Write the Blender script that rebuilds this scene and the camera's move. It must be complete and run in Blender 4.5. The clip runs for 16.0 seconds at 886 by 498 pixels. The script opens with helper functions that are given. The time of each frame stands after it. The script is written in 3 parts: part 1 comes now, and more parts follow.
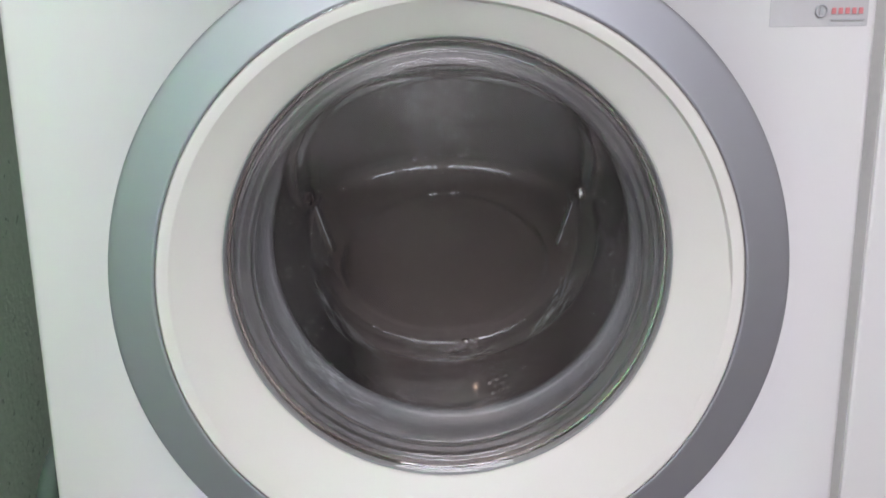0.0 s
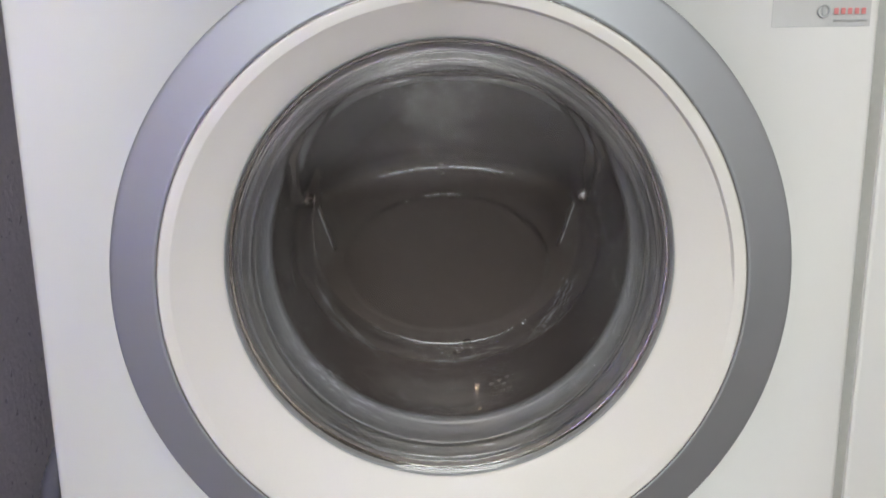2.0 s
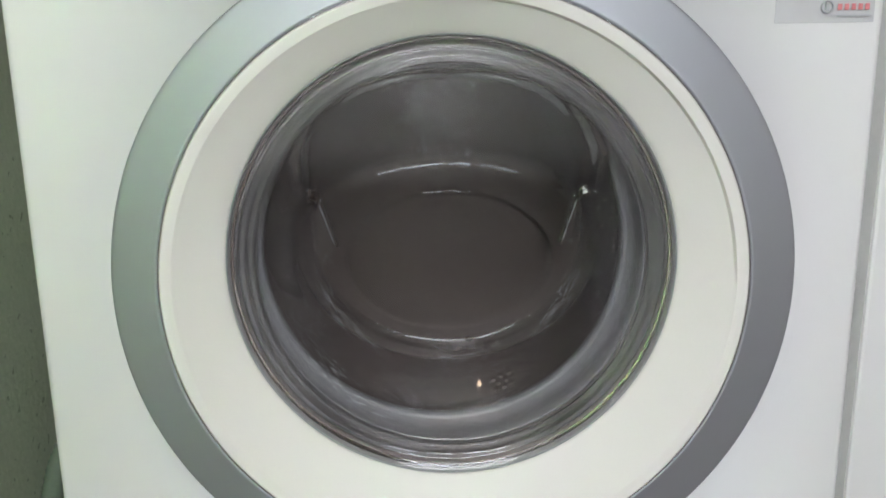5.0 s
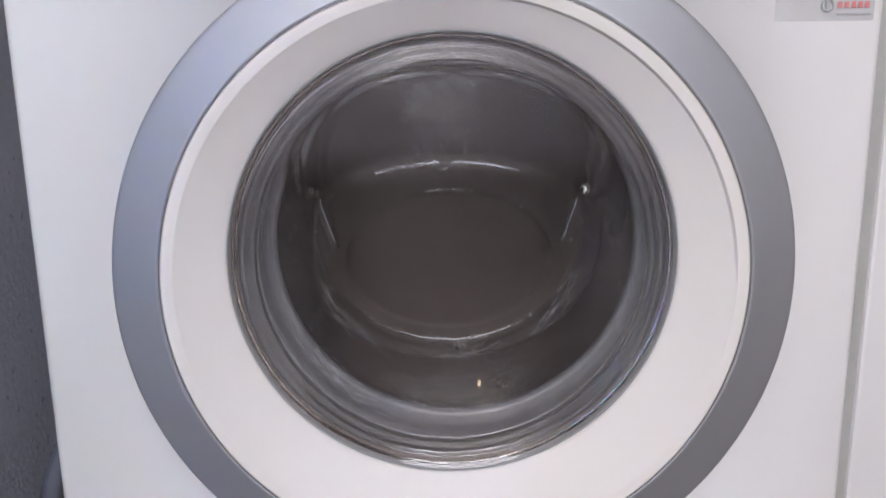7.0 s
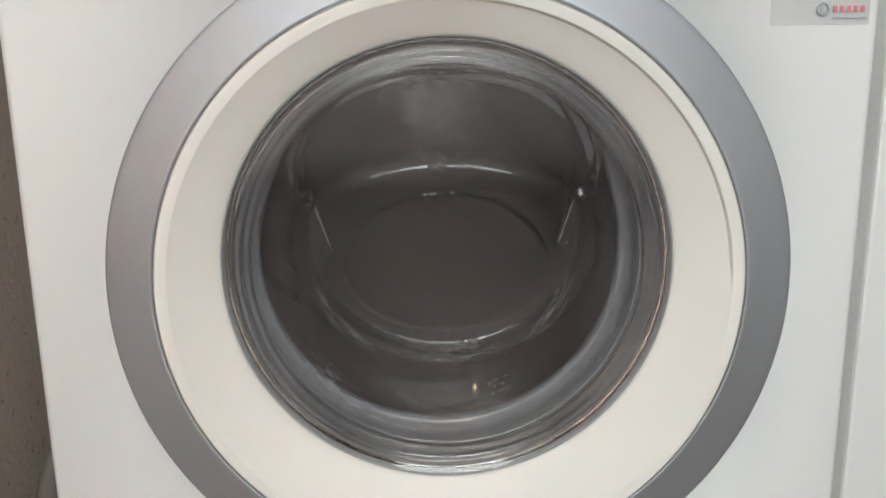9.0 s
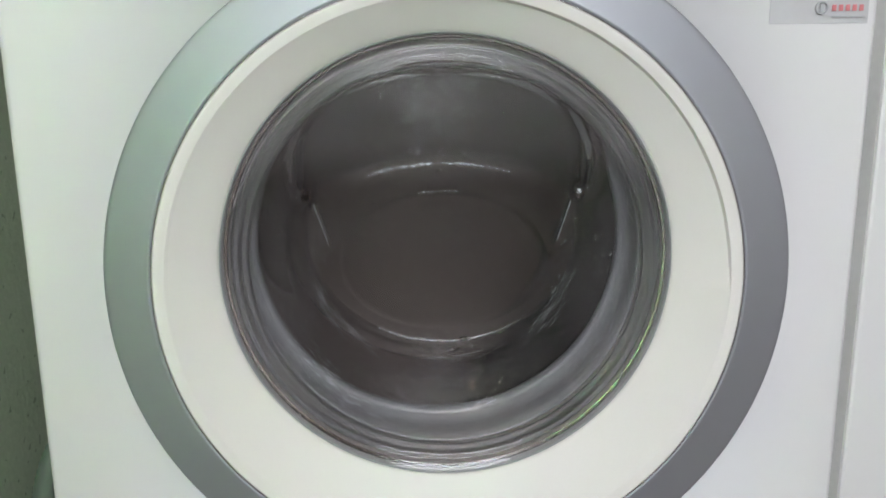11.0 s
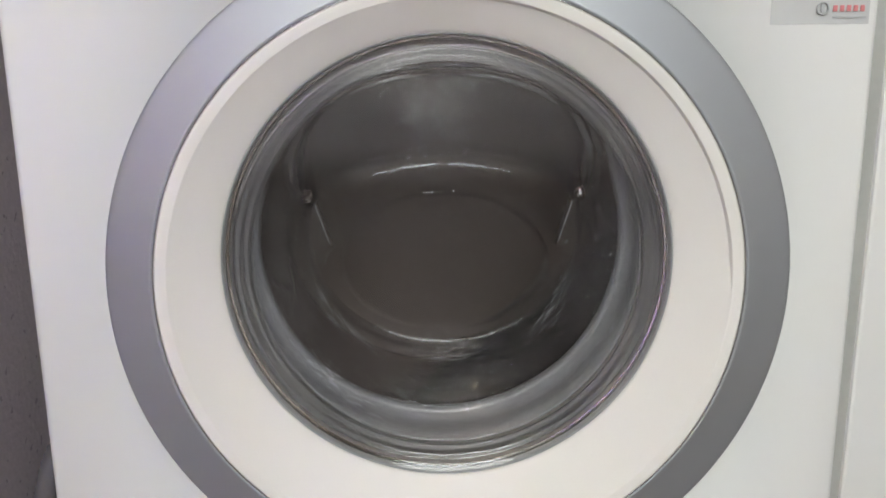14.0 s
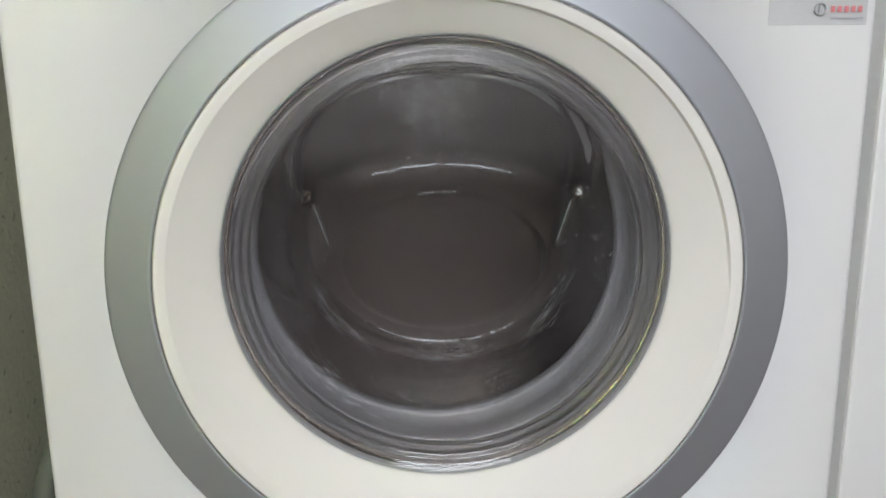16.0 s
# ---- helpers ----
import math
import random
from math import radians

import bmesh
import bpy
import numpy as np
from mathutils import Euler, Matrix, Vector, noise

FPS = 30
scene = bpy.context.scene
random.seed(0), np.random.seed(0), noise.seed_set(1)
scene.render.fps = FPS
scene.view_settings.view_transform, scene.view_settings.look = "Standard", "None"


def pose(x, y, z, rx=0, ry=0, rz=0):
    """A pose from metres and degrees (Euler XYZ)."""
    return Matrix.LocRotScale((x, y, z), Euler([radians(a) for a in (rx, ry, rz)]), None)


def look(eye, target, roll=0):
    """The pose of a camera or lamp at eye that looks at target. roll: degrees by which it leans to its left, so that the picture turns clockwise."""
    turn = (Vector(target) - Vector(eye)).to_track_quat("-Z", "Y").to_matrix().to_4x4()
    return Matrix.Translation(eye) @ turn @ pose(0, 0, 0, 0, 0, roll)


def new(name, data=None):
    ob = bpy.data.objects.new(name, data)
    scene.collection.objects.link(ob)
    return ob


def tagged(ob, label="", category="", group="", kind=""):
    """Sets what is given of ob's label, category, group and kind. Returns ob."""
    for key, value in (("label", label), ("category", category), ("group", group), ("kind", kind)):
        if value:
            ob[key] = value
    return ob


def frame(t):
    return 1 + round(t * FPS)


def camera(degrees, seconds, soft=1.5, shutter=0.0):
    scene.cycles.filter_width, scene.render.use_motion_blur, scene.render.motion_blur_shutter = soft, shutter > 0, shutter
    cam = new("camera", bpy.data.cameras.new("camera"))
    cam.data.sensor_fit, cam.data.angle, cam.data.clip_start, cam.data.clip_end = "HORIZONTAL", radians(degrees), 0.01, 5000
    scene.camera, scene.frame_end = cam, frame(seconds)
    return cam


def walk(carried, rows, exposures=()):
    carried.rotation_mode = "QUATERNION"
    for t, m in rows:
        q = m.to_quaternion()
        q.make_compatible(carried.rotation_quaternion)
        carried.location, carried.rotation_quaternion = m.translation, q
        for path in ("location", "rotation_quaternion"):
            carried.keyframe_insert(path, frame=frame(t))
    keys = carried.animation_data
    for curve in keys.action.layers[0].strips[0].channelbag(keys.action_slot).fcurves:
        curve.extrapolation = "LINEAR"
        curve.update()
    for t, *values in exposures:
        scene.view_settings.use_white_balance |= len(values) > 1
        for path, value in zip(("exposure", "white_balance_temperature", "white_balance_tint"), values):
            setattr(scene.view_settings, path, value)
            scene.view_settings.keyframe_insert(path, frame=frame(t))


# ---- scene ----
cam = camera(56, 16.0, soft=1.7, shutter=0.5)
walk(cam, [
    (0, pose(-0.0201, -0.5900, 0.5722, 77.593, 0.744, -1.785)),
    (0.5, pose(-0.0198, -0.5896, 0.5731, 77.546, 0.799, -1.696)),
    (1, pose(-0.0210, -0.5884, 0.5732, 77.474, 0.838, -1.742)),
    (1.5, pose(-0.0183, -0.5889, 0.5738, 77.435, 0.870, -1.479)),
    (2, pose(-0.0175, -0.5898, 0.5720, 77.653, 0.777, -1.448)),
    (2.5, pose(-0.0193, -0.5892, 0.5750, 77.385, 0.941, -1.650)),
    (3, pose(-0.0179, -0.5897, 0.5721, 77.603, 0.819, -1.496)),
    (3.5, pose(-0.0192, -0.5894, 0.5725, 77.567, 0.823, -1.594)),
    (4, pose(-0.0190, -0.5889, 0.5742, 77.432, 0.904, -1.506)),
    (6.5, pose(-0.0181, -0.5873, 0.5736, 77.146, 0.803, -1.351)),
    (7, pose(-0.0199, -0.5893, 0.5689, 77.575, 0.806, -1.484)),
    (7.5, pose(-0.0171, -0.5873, 0.5692, 77.609, 0.916, -1.401)),
    (8, pose(-0.0177, -0.5861, 0.5713, 77.521, 1.009, -1.477)),
    (8.5, pose(-0.0164, -0.5872, 0.5719, 77.619, 0.906, -1.510)),
    (9, pose(-0.0175, -0.5872, 0.5722, 77.513, 0.801, -1.620)),
    (11.5, pose(-0.0184, -0.5875, 0.5699, 77.539, 0.571, -1.758)),
    (12, pose(-0.0171, -0.5872, 0.5721, 77.336, 0.648, -1.691)),
    (12.5, pose(-0.0172, -0.5881, 0.5723, 77.303, 0.646, -1.718)),
    (13, pose(-0.0170, -0.5878, 0.5707, 77.418, 0.576, -1.696)),
    (13.5, pose(-0.0169, -0.5878, 0.5714, 77.407, 0.625, -1.612)),
    (14, pose(-0.0193, -0.5880, 0.5703, 77.570, 0.614, -1.744)),
    (14.5, pose(-0.0198, -0.5874, 0.5714, 77.459, 0.602, -1.796)),
    (15, pose(-0.0167, -0.5872, 0.5727, 77.354, 0.611, -1.572)),
    (15.5, pose(-0.0147, -0.5886, 0.5718, 77.446, 0.736, -1.446)),
    (16, pose(-0.0196, -0.5886, 0.5707, 77.565, 0.599, -1.866)),
], exposures=[
    (0, -0.02, 6905, 20.7), (0.5, -0.02, 7085, 23.2), (1, -0.02, 6995, 20.7), (1.5, -0.02, 6898, 16.6), (2, -0.02, 7320, 5.9), (2.5, -0.02, 7410, 4.2), (3, -0.02, 7185, 5.5), (4, -0.05, 6798, 9.7),
    (5.3, -0.02, 6888, 13.6), (6.5, -0.02, 6995, 22.4), (7, -0.02, 7040, 18.9), (7.5, -0.02, 6997, 13.2), (8, -0.02, 7320, 5.0), (8.5, -0.02, 7320, 5.0), (9, -0.02, 7068, 6.8), (10.2, -0.05, 6825, 11.8),
    (11.5, -0.02, 6905, 15.6), (12, -0.02, 6986, 20.7), (12.5, -0.02, 7040, 19.8), (13, -0.02, 6880, 18.2), (13.5, -0.02, 7158, 11.0), (14, -0.02, 7275, 5.9), (14.5, -0.02, 7212, 5.5), (15, -0.02, 7086, 7.6),
    (15.5, -0.04, 6996, 11.0), (16, -0.05, 6825, 12.3)])

# ---- light ----
world = bpy.data.worlds.new("world")
scene.world = world
world.use_nodes = True
sky = world.node_tree.nodes.new("ShaderNodeTexSky")
sky.sky_type, sky.sun_disc = "NISHITA", False
sky.sun_elevation, sky.sun_rotation = radians(35), radians(100)
world.node_tree.links.new(sky.outputs[0], world.node_tree.nodes["Background"].inputs[0])
world.node_tree.nodes["Background"].inputs[1].default_value = 0.08

# room: x from the plaster wall to the window wall, y from behind the camera to the back wall
X0, X1, Y0, Y1, H = -0.43, 1.75, -2.1, 0.68, 2.45
DOOR = Vector((0.0022, 0.0, 0.42))      # axis of the silver door ring
G = Vector((0.0006, 0.0, 0.4317))       # axis of the glass and the drum, fitted to the camera's view
VIEW_DEPTH, VIEW_SCALE = -0.015, 0.9746             # depth and scale of glass and drum that keep their outlines from the camera


def area_lamp(name, m, sx, sy, power, colour):
    d = bpy.data.lights.new(name, "AREA")
    d.shape, d.size, d.size_y, d.energy, d.color = "RECTANGLE", sx, sy, power, colour
    ob = new(name, d)
    ob.matrix_world = m
    return ob


# broad cool light in a window added, unseen, in the wall behind the camera
area_lamp("added_daylight", look((0.05, Y0 + 0.03, 1.32), (0.06, 0.0, 0.55)), 0.88, 1.24, 38.0, (0.82, 0.90, 1.0))
# two warm bulbs of the ceiling lamp
SPOTS = (Vector((-0.29, -0.55, H - 0.16)), Vector((-0.27, -0.86, H - 0.16)))
for p in SPOTS:
    area_lamp("ceiling_lamp_light", look(p, p + Vector((0.0, 0.25, -1))), 0.04, 0.04, 1.5, (1.0, 0.80, 0.58)).data.shape = "DISK"


# ---- materials ----
def material(name, colour, rough=0.5, metal=0.0, grain=200.0, bump=0.0, vary=0.06, coarse=4.0, coat=0.0, spec=0.5, rough_vary=0.05):
    m = bpy.data.materials.new(name)
    m.use_nodes = True
    n, l = m.node_tree.nodes, m.node_tree.links
    b = n["Principled BSDF"]
    b.inputs["Roughness"].default_value, b.inputs["Metallic"].default_value = rough, metal
    b.inputs["Coat Weight"].default_value, b.inputs["Specular IOR Level"].default_value = coat, spec
    co = n.new("ShaderNodeTexCoord")
    big, fine = n.new("ShaderNodeTexNoise"), n.new("ShaderNodeTexNoise")
    big.inputs["Scale"].default_value, big.inputs["Detail"].default_value = coarse, 5
    fine.inputs["Scale"].default_value, fine.inputs["Detail"].default_value = grain, 3
    for t in (big, fine):
        l.new(co.outputs["Object"], t.inputs["Vector"])
    add = n.new("ShaderNodeMath")
    add.operation = "ADD"
    l.new(big.outputs["Fac"], add.inputs[0])
    l.new(fine.outputs["Fac"], add.inputs[1])
    rng = n.new("ShaderNodeMapRange")
    rng.inputs["From Min"].default_value, rng.inputs["From Max"].default_value = 0.6, 1.4
    l.new(add.outputs[0], rng.inputs["Value"])
    mix = n.new("ShaderNodeMix")
    mix.data_type = "RGBA"
    mix.inputs["A"].default_value = (*[c * (1 - vary) for c in colour], 1)
    mix.inputs["B"].default_value = (*[min(1, c * (1 + vary)) for c in colour], 1)
    l.new(rng.outputs[0], mix.inputs["Factor"])
    l.new(mix.outputs["Result"], b.inputs["Base Color"])
    rr = n.new("ShaderNodeMapRange")
    rr.inputs["To Min"].default_value, rr.inputs["To Max"].default_value = max(0.02, rough - rough_vary), min(1, rough + rough_vary)
    l.new(big.outputs["Fac"], rr.inputs["Value"])
    l.new(rr.outputs[0], b.inputs["Roughness"])
    if bump:
        bp = n.new("ShaderNodeBump")
        bp.inputs["Strength"].default_value, bp.inputs["Distance"].default_value = 0.5, bump
        l.new(fine.outputs["Fac"], bp.inputs["Height"])
        l.new(bp.outputs[0], b.inputs["Normal"])
    return m


WHITE = material("white_enamel", (0.785, 0.778, 0.766), 0.30, vary=0.012, coarse=3, grain=900, bump=0.00004, coat=0.2)
PLASTIC = material("white_plastic", (0.768, 0.737, 0.698), 0.46, vary=0.014, coarse=6, grain=700, bump=0.00003, spec=0.35)
SILVER = material("silver_paint", (0.400, 0.412, 0.438), 0.52, metal=0.7, vary=0.03, coarse=5, grain=1800, bump=0.00003)
CHROME = material("bright_chrome", (0.75, 0.75, 0.76), 0.14, metal=1.0, vary=0.02)
RUBBER = material("grey_rubber", (0.138, 0.150, 0.160), 0.34, vary=0.22, coarse=34, grain=260, bump=0.0003)
# drum steel for the back, with shade put into its colour
STEEL_SHADED = material("shaded_drum_steel", (0.026, 0.017, 0.0125), 0.55, metal=0.2, vary=0.15, coarse=14, grain=160)
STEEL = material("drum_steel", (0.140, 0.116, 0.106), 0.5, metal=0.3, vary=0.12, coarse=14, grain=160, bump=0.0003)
CLOTH = material("dark_wet_cloth", (0.011, 0.010, 0.010), 0.92, spec=0.12, vary=0.4, coarse=40, grain=500, bump=0.002)
GAP_GREY = material("gap_shade_grey", (0.40, 0.40, 0.38), 0.55, vary=0.06, coarse=12)
PLATE = material("pale_grey_plate", (0.55, 0.55, 0.55), 0.4, vary=0.02)
RED = material("red_print", (0.66, 0.22, 0.23), 0.5, vary=0.05)
GREYPRINT = material("grey_print", (0.42, 0.43, 0.44), 0.5, vary=0.05)
HOSE = material("grey_hose", (0.11, 0.115, 0.11), 0.55, vary=0.1, coarse=20)
SEALANT = material("grey_sealant", (0.30, 0.31, 0.31), 0.5, vary=0.1, coarse=40)
CEIL = material("ceiling_paint", (0.55, 0.54, 0.52), 0.8, vary=0.03)
PAINT = material("wall_paint", (0.52, 0.47, 0.42), 0.8, vary=0.04, coarse=2)
# tone of the unseen wall, dark for what the glass mirrors
MIRROR_BROWN = material("brown_mirror_tone", (0.20, 0.16, 0.13), 0.8, vary=0.05, coarse=2)
TILE = material("floor_tile", (0.13, 0.095, 0.075), 0.7, vary=0.2, coarse=8, grain=120)
GROUT = material("grout", (0.22, 0.21, 0.20), 0.9, vary=0.1)
FRAME = material("window_paint", (0.78, 0.78, 0.77), 0.4, vary=0.02)
WATER_GLINTS = material("water_and_glint_marks", (0.36, 0.37, 0.39), 0.10, vary=0.3, coarse=300)
HOUSING = material("black_plastic", (0.02, 0.02, 0.02), 0.5, vary=0.2)


def plaster():
    m = material("rough_plaster", (0.44, 0.425, 0.40), 0.85, vary=0.10, coarse=7, grain=130, bump=0.002)
    n, l = m.node_tree.nodes, m.node_tree.links
    b = n["Principled BSDF"]
    src = b.inputs["Base Color"].links[0].from_socket
    v = n.new("ShaderNodeTexNoise")
    v.inputs["Scale"].default_value, v.inputs["Detail"].default_value = 95, 2
    l.new(n["Texture Coordinate"].outputs["Object"], v.inputs["Vector"])
    r = n.new("ShaderNodeMapRange")
    r.inputs["From Min"].default_value, r.inputs["From Max"].default_value = 0.30, 0.34
    l.new(v.outputs["Fac"], r.inputs["Value"])
    x = n.new("ShaderNodeMix")
    x.data_type = "RGBA"
    x.inputs["A"].default_value = (0.27, 0.26, 0.245, 1)
    l.new(r.outputs[0], x.inputs["Factor"])
    l.new(src, x.inputs["B"])
    l.new(x.outputs["Result"], b.inputs["Base Color"])
    return m


PLASTER = plaster()


def glass(name, tint, rough=0.0, haze=0.0, low_haze=0.3):
    m = bpy.data.materials.new(name)
    m.use_nodes = True
    b = m.node_tree.nodes["Principled BSDF"]
    b.inputs["Base Color"].default_value = (*tint, 1)
    b.inputs["Transmission Weight"].default_value, b.inputs["IOR"].default_value = 1.0 - haze, 1.52
    n, l = m.node_tree.nodes, m.node_tree.links
    z = n.new("ShaderNodeTexNoise")
    z.inputs["Scale"].default_value, z.inputs["Detail"].default_value = 9, 4
    r = n.new("ShaderNodeMapRange")
    r.inputs["From Min"].default_value, r.inputs["To Min"].default_value, r.inputs["To Max"].default_value = 0.45, rough, rough + 0.025
    co = n.new("ShaderNodeTexCoord")
    l.new(co.outputs["Object"], z.inputs["Vector"])
    l.new(z.outputs["Fac"], r.inputs["Value"])
    l.new(r.outputs[0], b.inputs["Roughness"])
    if haze:                                   # uneven haze painted in for reflected room light
        q = n.new("ShaderNodeMapRange")
        q.inputs["To Min"].default_value, q.inputs["To Max"].default_value = haze * 0.6, haze * 1.4
        l.new(z.outputs["Fac"], q.inputs["Value"])
        sep, up, mul, out = n.new("ShaderNodeSeparateXYZ"), n.new("ShaderNodeMapRange"), n.new("ShaderNodeMath"), n.new("ShaderNodeMath")
        l.new(co.outputs["Object"], sep.inputs[0])
        # painted haze: thin on the lower glass, full on the upper face
        up.inputs["From Min"].default_value, up.inputs["From Max"].default_value = 0.475, 0.515
        up.inputs["To Min"].default_value, up.inputs["To Max"].default_value = low_haze, 1.0
        l.new(sep.outputs["Z"], up.inputs["Value"])
        mul.operation, out.operation = "MULTIPLY", "SUBTRACT"
        # more painted haze towards both sides, to lift the dim side walls
        side, aside, most = n.new("ShaderNodeMath"), n.new("ShaderNodeMapRange"), n.new("ShaderNodeMath")
        side.operation, most.operation = "ABSOLUTE", "MAXIMUM"
        l.new(sep.outputs["X"], side.inputs[0])
        aside.inputs["From Min"].default_value, aside.inputs["From Max"].default_value, aside.inputs["To Max"].default_value = 0.085, 0.125, 0.42
        l.new(side.outputs[0], aside.inputs["Value"])
        l.new(up.outputs[0], most.inputs[0])
        l.new(aside.outputs[0], most.inputs[1])
        l.new(q.outputs[0], mul.inputs[0])
        l.new(most.outputs[0], mul.inputs[1])
        out.inputs[0].default_value = 1.0
        l.new(mul.outputs[0], out.inputs[1])
        l.new(out.outputs[0], b.inputs["Transmission Weight"])
        dull = n.new("ShaderNodeMath")
        dull.operation = "MULTIPLY_ADD"
        l.new(mul.outputs[0], dull.inputs[0])
        dull.inputs[1].default_value = 1.9
        l.new(r.outputs[0], dull.inputs[2])
        l.new(dull.outputs[0], b.inputs["Roughness"])
    return m


GLASS = glass("door_glass", (0.955, 0.905, 0.900), 0.01, haze=0.062, low_haze=0.105)
STUD = glass("stud_glass", (0.95, 0.92, 0.90), 0.03)
PANE = glass("window_glass", (0.95, 0.97, 0.97))


def glow(name, colour, strength):
    m = bpy.data.materials.new(name)
    m.use_nodes = True
    b = m.node_tree.nodes["Principled BSDF"]
    b.inputs["Base Color"].default_value = (*colour, 1)
    b.inputs["Emission Color"].default_value, b.inputs["Emission Strength"].default_value = (*colour, 1), strength
    return m


def colour_wheel(strength):
    """Coloured filters round a lantern: the hue runs once round it."""
    m = glow("coloured_filters", (1, 1, 1), strength)
    n, l = m.node_tree.nodes, m.node_tree.links
    co, sep, at = n.new("ShaderNodeTexCoord"), n.new("ShaderNodeSeparateXYZ"), n.new("ShaderNodeMath")
    l.new(co.outputs["Object"], sep.inputs[0])
    at.operation = "ARCTAN2"
    l.new(sep.outputs["Y"], at.inputs[0])
    l.new(sep.outputs["X"], at.inputs[1])
    r, ramp = n.new("ShaderNodeMapRange"), n.new("ShaderNodeValToRGB")
    r.inputs["From Min"].default_value, r.inputs["From Max"].default_value = -math.pi, math.pi
    l.new(at.outputs[0], r.inputs["Value"])
    l.new(r.outputs[0], ramp.inputs["Fac"])
    stops = ((0.0, (0.12, 0.95, 0.32)), (0.07, (0.10, 0.75, 0.50)), (0.13, (0.10, 0.52, 0.72)), (0.20, (0.14, 0.30, 1.0)), (0.30, (0.22, 0.22, 1.0)), (0.40, (0.36, 0.27, 0.90)),
             (0.46, (0.60, 0.36, 0.58)), (0.53, (0.88, 0.46, 0.34)), (0.60, (0.92, 0.52, 0.22)), (0.68, (0.74, 0.60, 0.22)), (0.80, (0.50, 0.70, 0.20)), (0.90, (0.30, 0.85, 0.22)), (1.0, (0.12, 0.95, 0.32)))
    e = ramp.color_ramp.elements
    while len(e) < len(stops):
        e.new(0.5)
    for k, (p, c) in zip(e, stops):
        k.position, k.color = p, (*c, 1)
    l.new(ramp.outputs[0], n["Principled BSDF"].inputs["Emission Color"])
    n["Principled BSDF"].inputs["Base Color"].default_value = (0.1, 0.1, 0.1, 1)
    return m


# ---- mesh helpers ----
def part(name, bm, mat, parent=None, label="", smooth=True):
    me = bpy.data.meshes.new(name)
    bmesh.ops.recalc_face_normals(bm, faces=bm.faces)
    for f in bm.faces:
        f.smooth = smooth
    bm.to_mesh(me)
    bm.free()
    me.materials.append(mat)
    ob = new(name, me)
    if parent:
        ob.parent = parent
    if label:
        ob["label"] = label
    return ob


def box(bm, lo, hi, bevel=0.0, seg=2):
    g = bmesh.ops.create_cube(bm, size=1)["verts"]
    lo, hi = Vector(lo), Vector(hi)
    for v in g:
        v.co = Vector([(a + b) / 2 + c * (b - a) for a, b, c in zip(lo, hi, v.co)])
    if bevel:
        es = list({e for v in g for e in v.link_edges})
        bmesh.ops.bevel(bm, geom=es, offset=bevel, segments=seg, affect="EDGES", profile=0.6)
    return bm


def boxed(name, lo, hi, mat, parent=None, bevel=0.0, label=""):
    return part(name, box(bmesh.new(), lo, hi, bevel), mat, parent, label, smooth=False)


def fit_to_view(bm, c):
    """Scales a drawing of the glass or drum round c, to fit the camera's view."""
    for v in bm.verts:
        v.co = (c[0] + VIEW_SCALE * (v.co.x - c[0]), VIEW_SCALE * v.co.y + c[1], c[2] + VIEW_SCALE * (v.co.z - c[2]))
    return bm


def lathe(profile, n=160, c=(0, 0, 0), closed=False):
    """Turns (radius, depth) about the y axis through c."""
    bm = bmesh.new()
    rings = []
    for r, y in profile:
        rings.append([bm.verts.new((c[0] + r * math.cos(a), c[1] + y, c[2] + r * math.sin(a))) for a in [2 * math.pi * i / n for i in range(n)]])
    pairs = list(zip(rings, rings[1:])) + ([(rings[-1], rings[0])] if closed else [])
    for p, q in pairs:
        for i in range(n):
            j = (i + 1) % n
            bm.faces.new((p[i], p[j], q[j], q[i]))
    return bm


def curve_profile(points, steps=6):
    """Catmull-Rom through (radius, depth) points."""
    p = [Vector(a) for a in points]
    p = [2 * p[0] - p[1]] + p + [2 * p[-1] - p[-2]]
    out = []
    for i in range(1, len(p) - 2):
        a, b, c, d = p[i - 1:i + 3]
        for k in range(steps):
            t = k / steps
            out.append(tuple(0.5 * (2 * b + (c - a) * t + (2 * a - 5 * b + 4 * c - d) * t * t + (3 * b - a - 3 * c + d) * t ** 3)))
    return out + [tuple(p[-2])]


def sweep(points, radius, n=14, ribs=0.0):
    bm, rings = bmesh.new(), []
    pts = [Vector(p) for p in points]
    for i, p in enumerate(pts):
        d = (pts[min(i + 1, len(pts) - 1)] - pts[max(i - 1, 0)]).normalized()
        u = d.orthogonal() if i == 0 else (u - d * u.dot(d))
        u.normalize()
        w = d.cross(u)
        r = radius + (ribs if i % 2 else 0)
        rings.append([bm.verts.new(p + r * (math.cos(a) * u + math.sin(a) * w)) for a in [2 * math.pi * k / n for k in range(n)]])
    for p, q in zip(rings, rings[1:]):
        for i in range(n):
            bm.faces.new((p[i], p[(i + 1) % n], q[(i + 1) % n], q[i]))
    bm.faces.new(rings[0])
    bm.faces.new(rings[-1])
    return bm


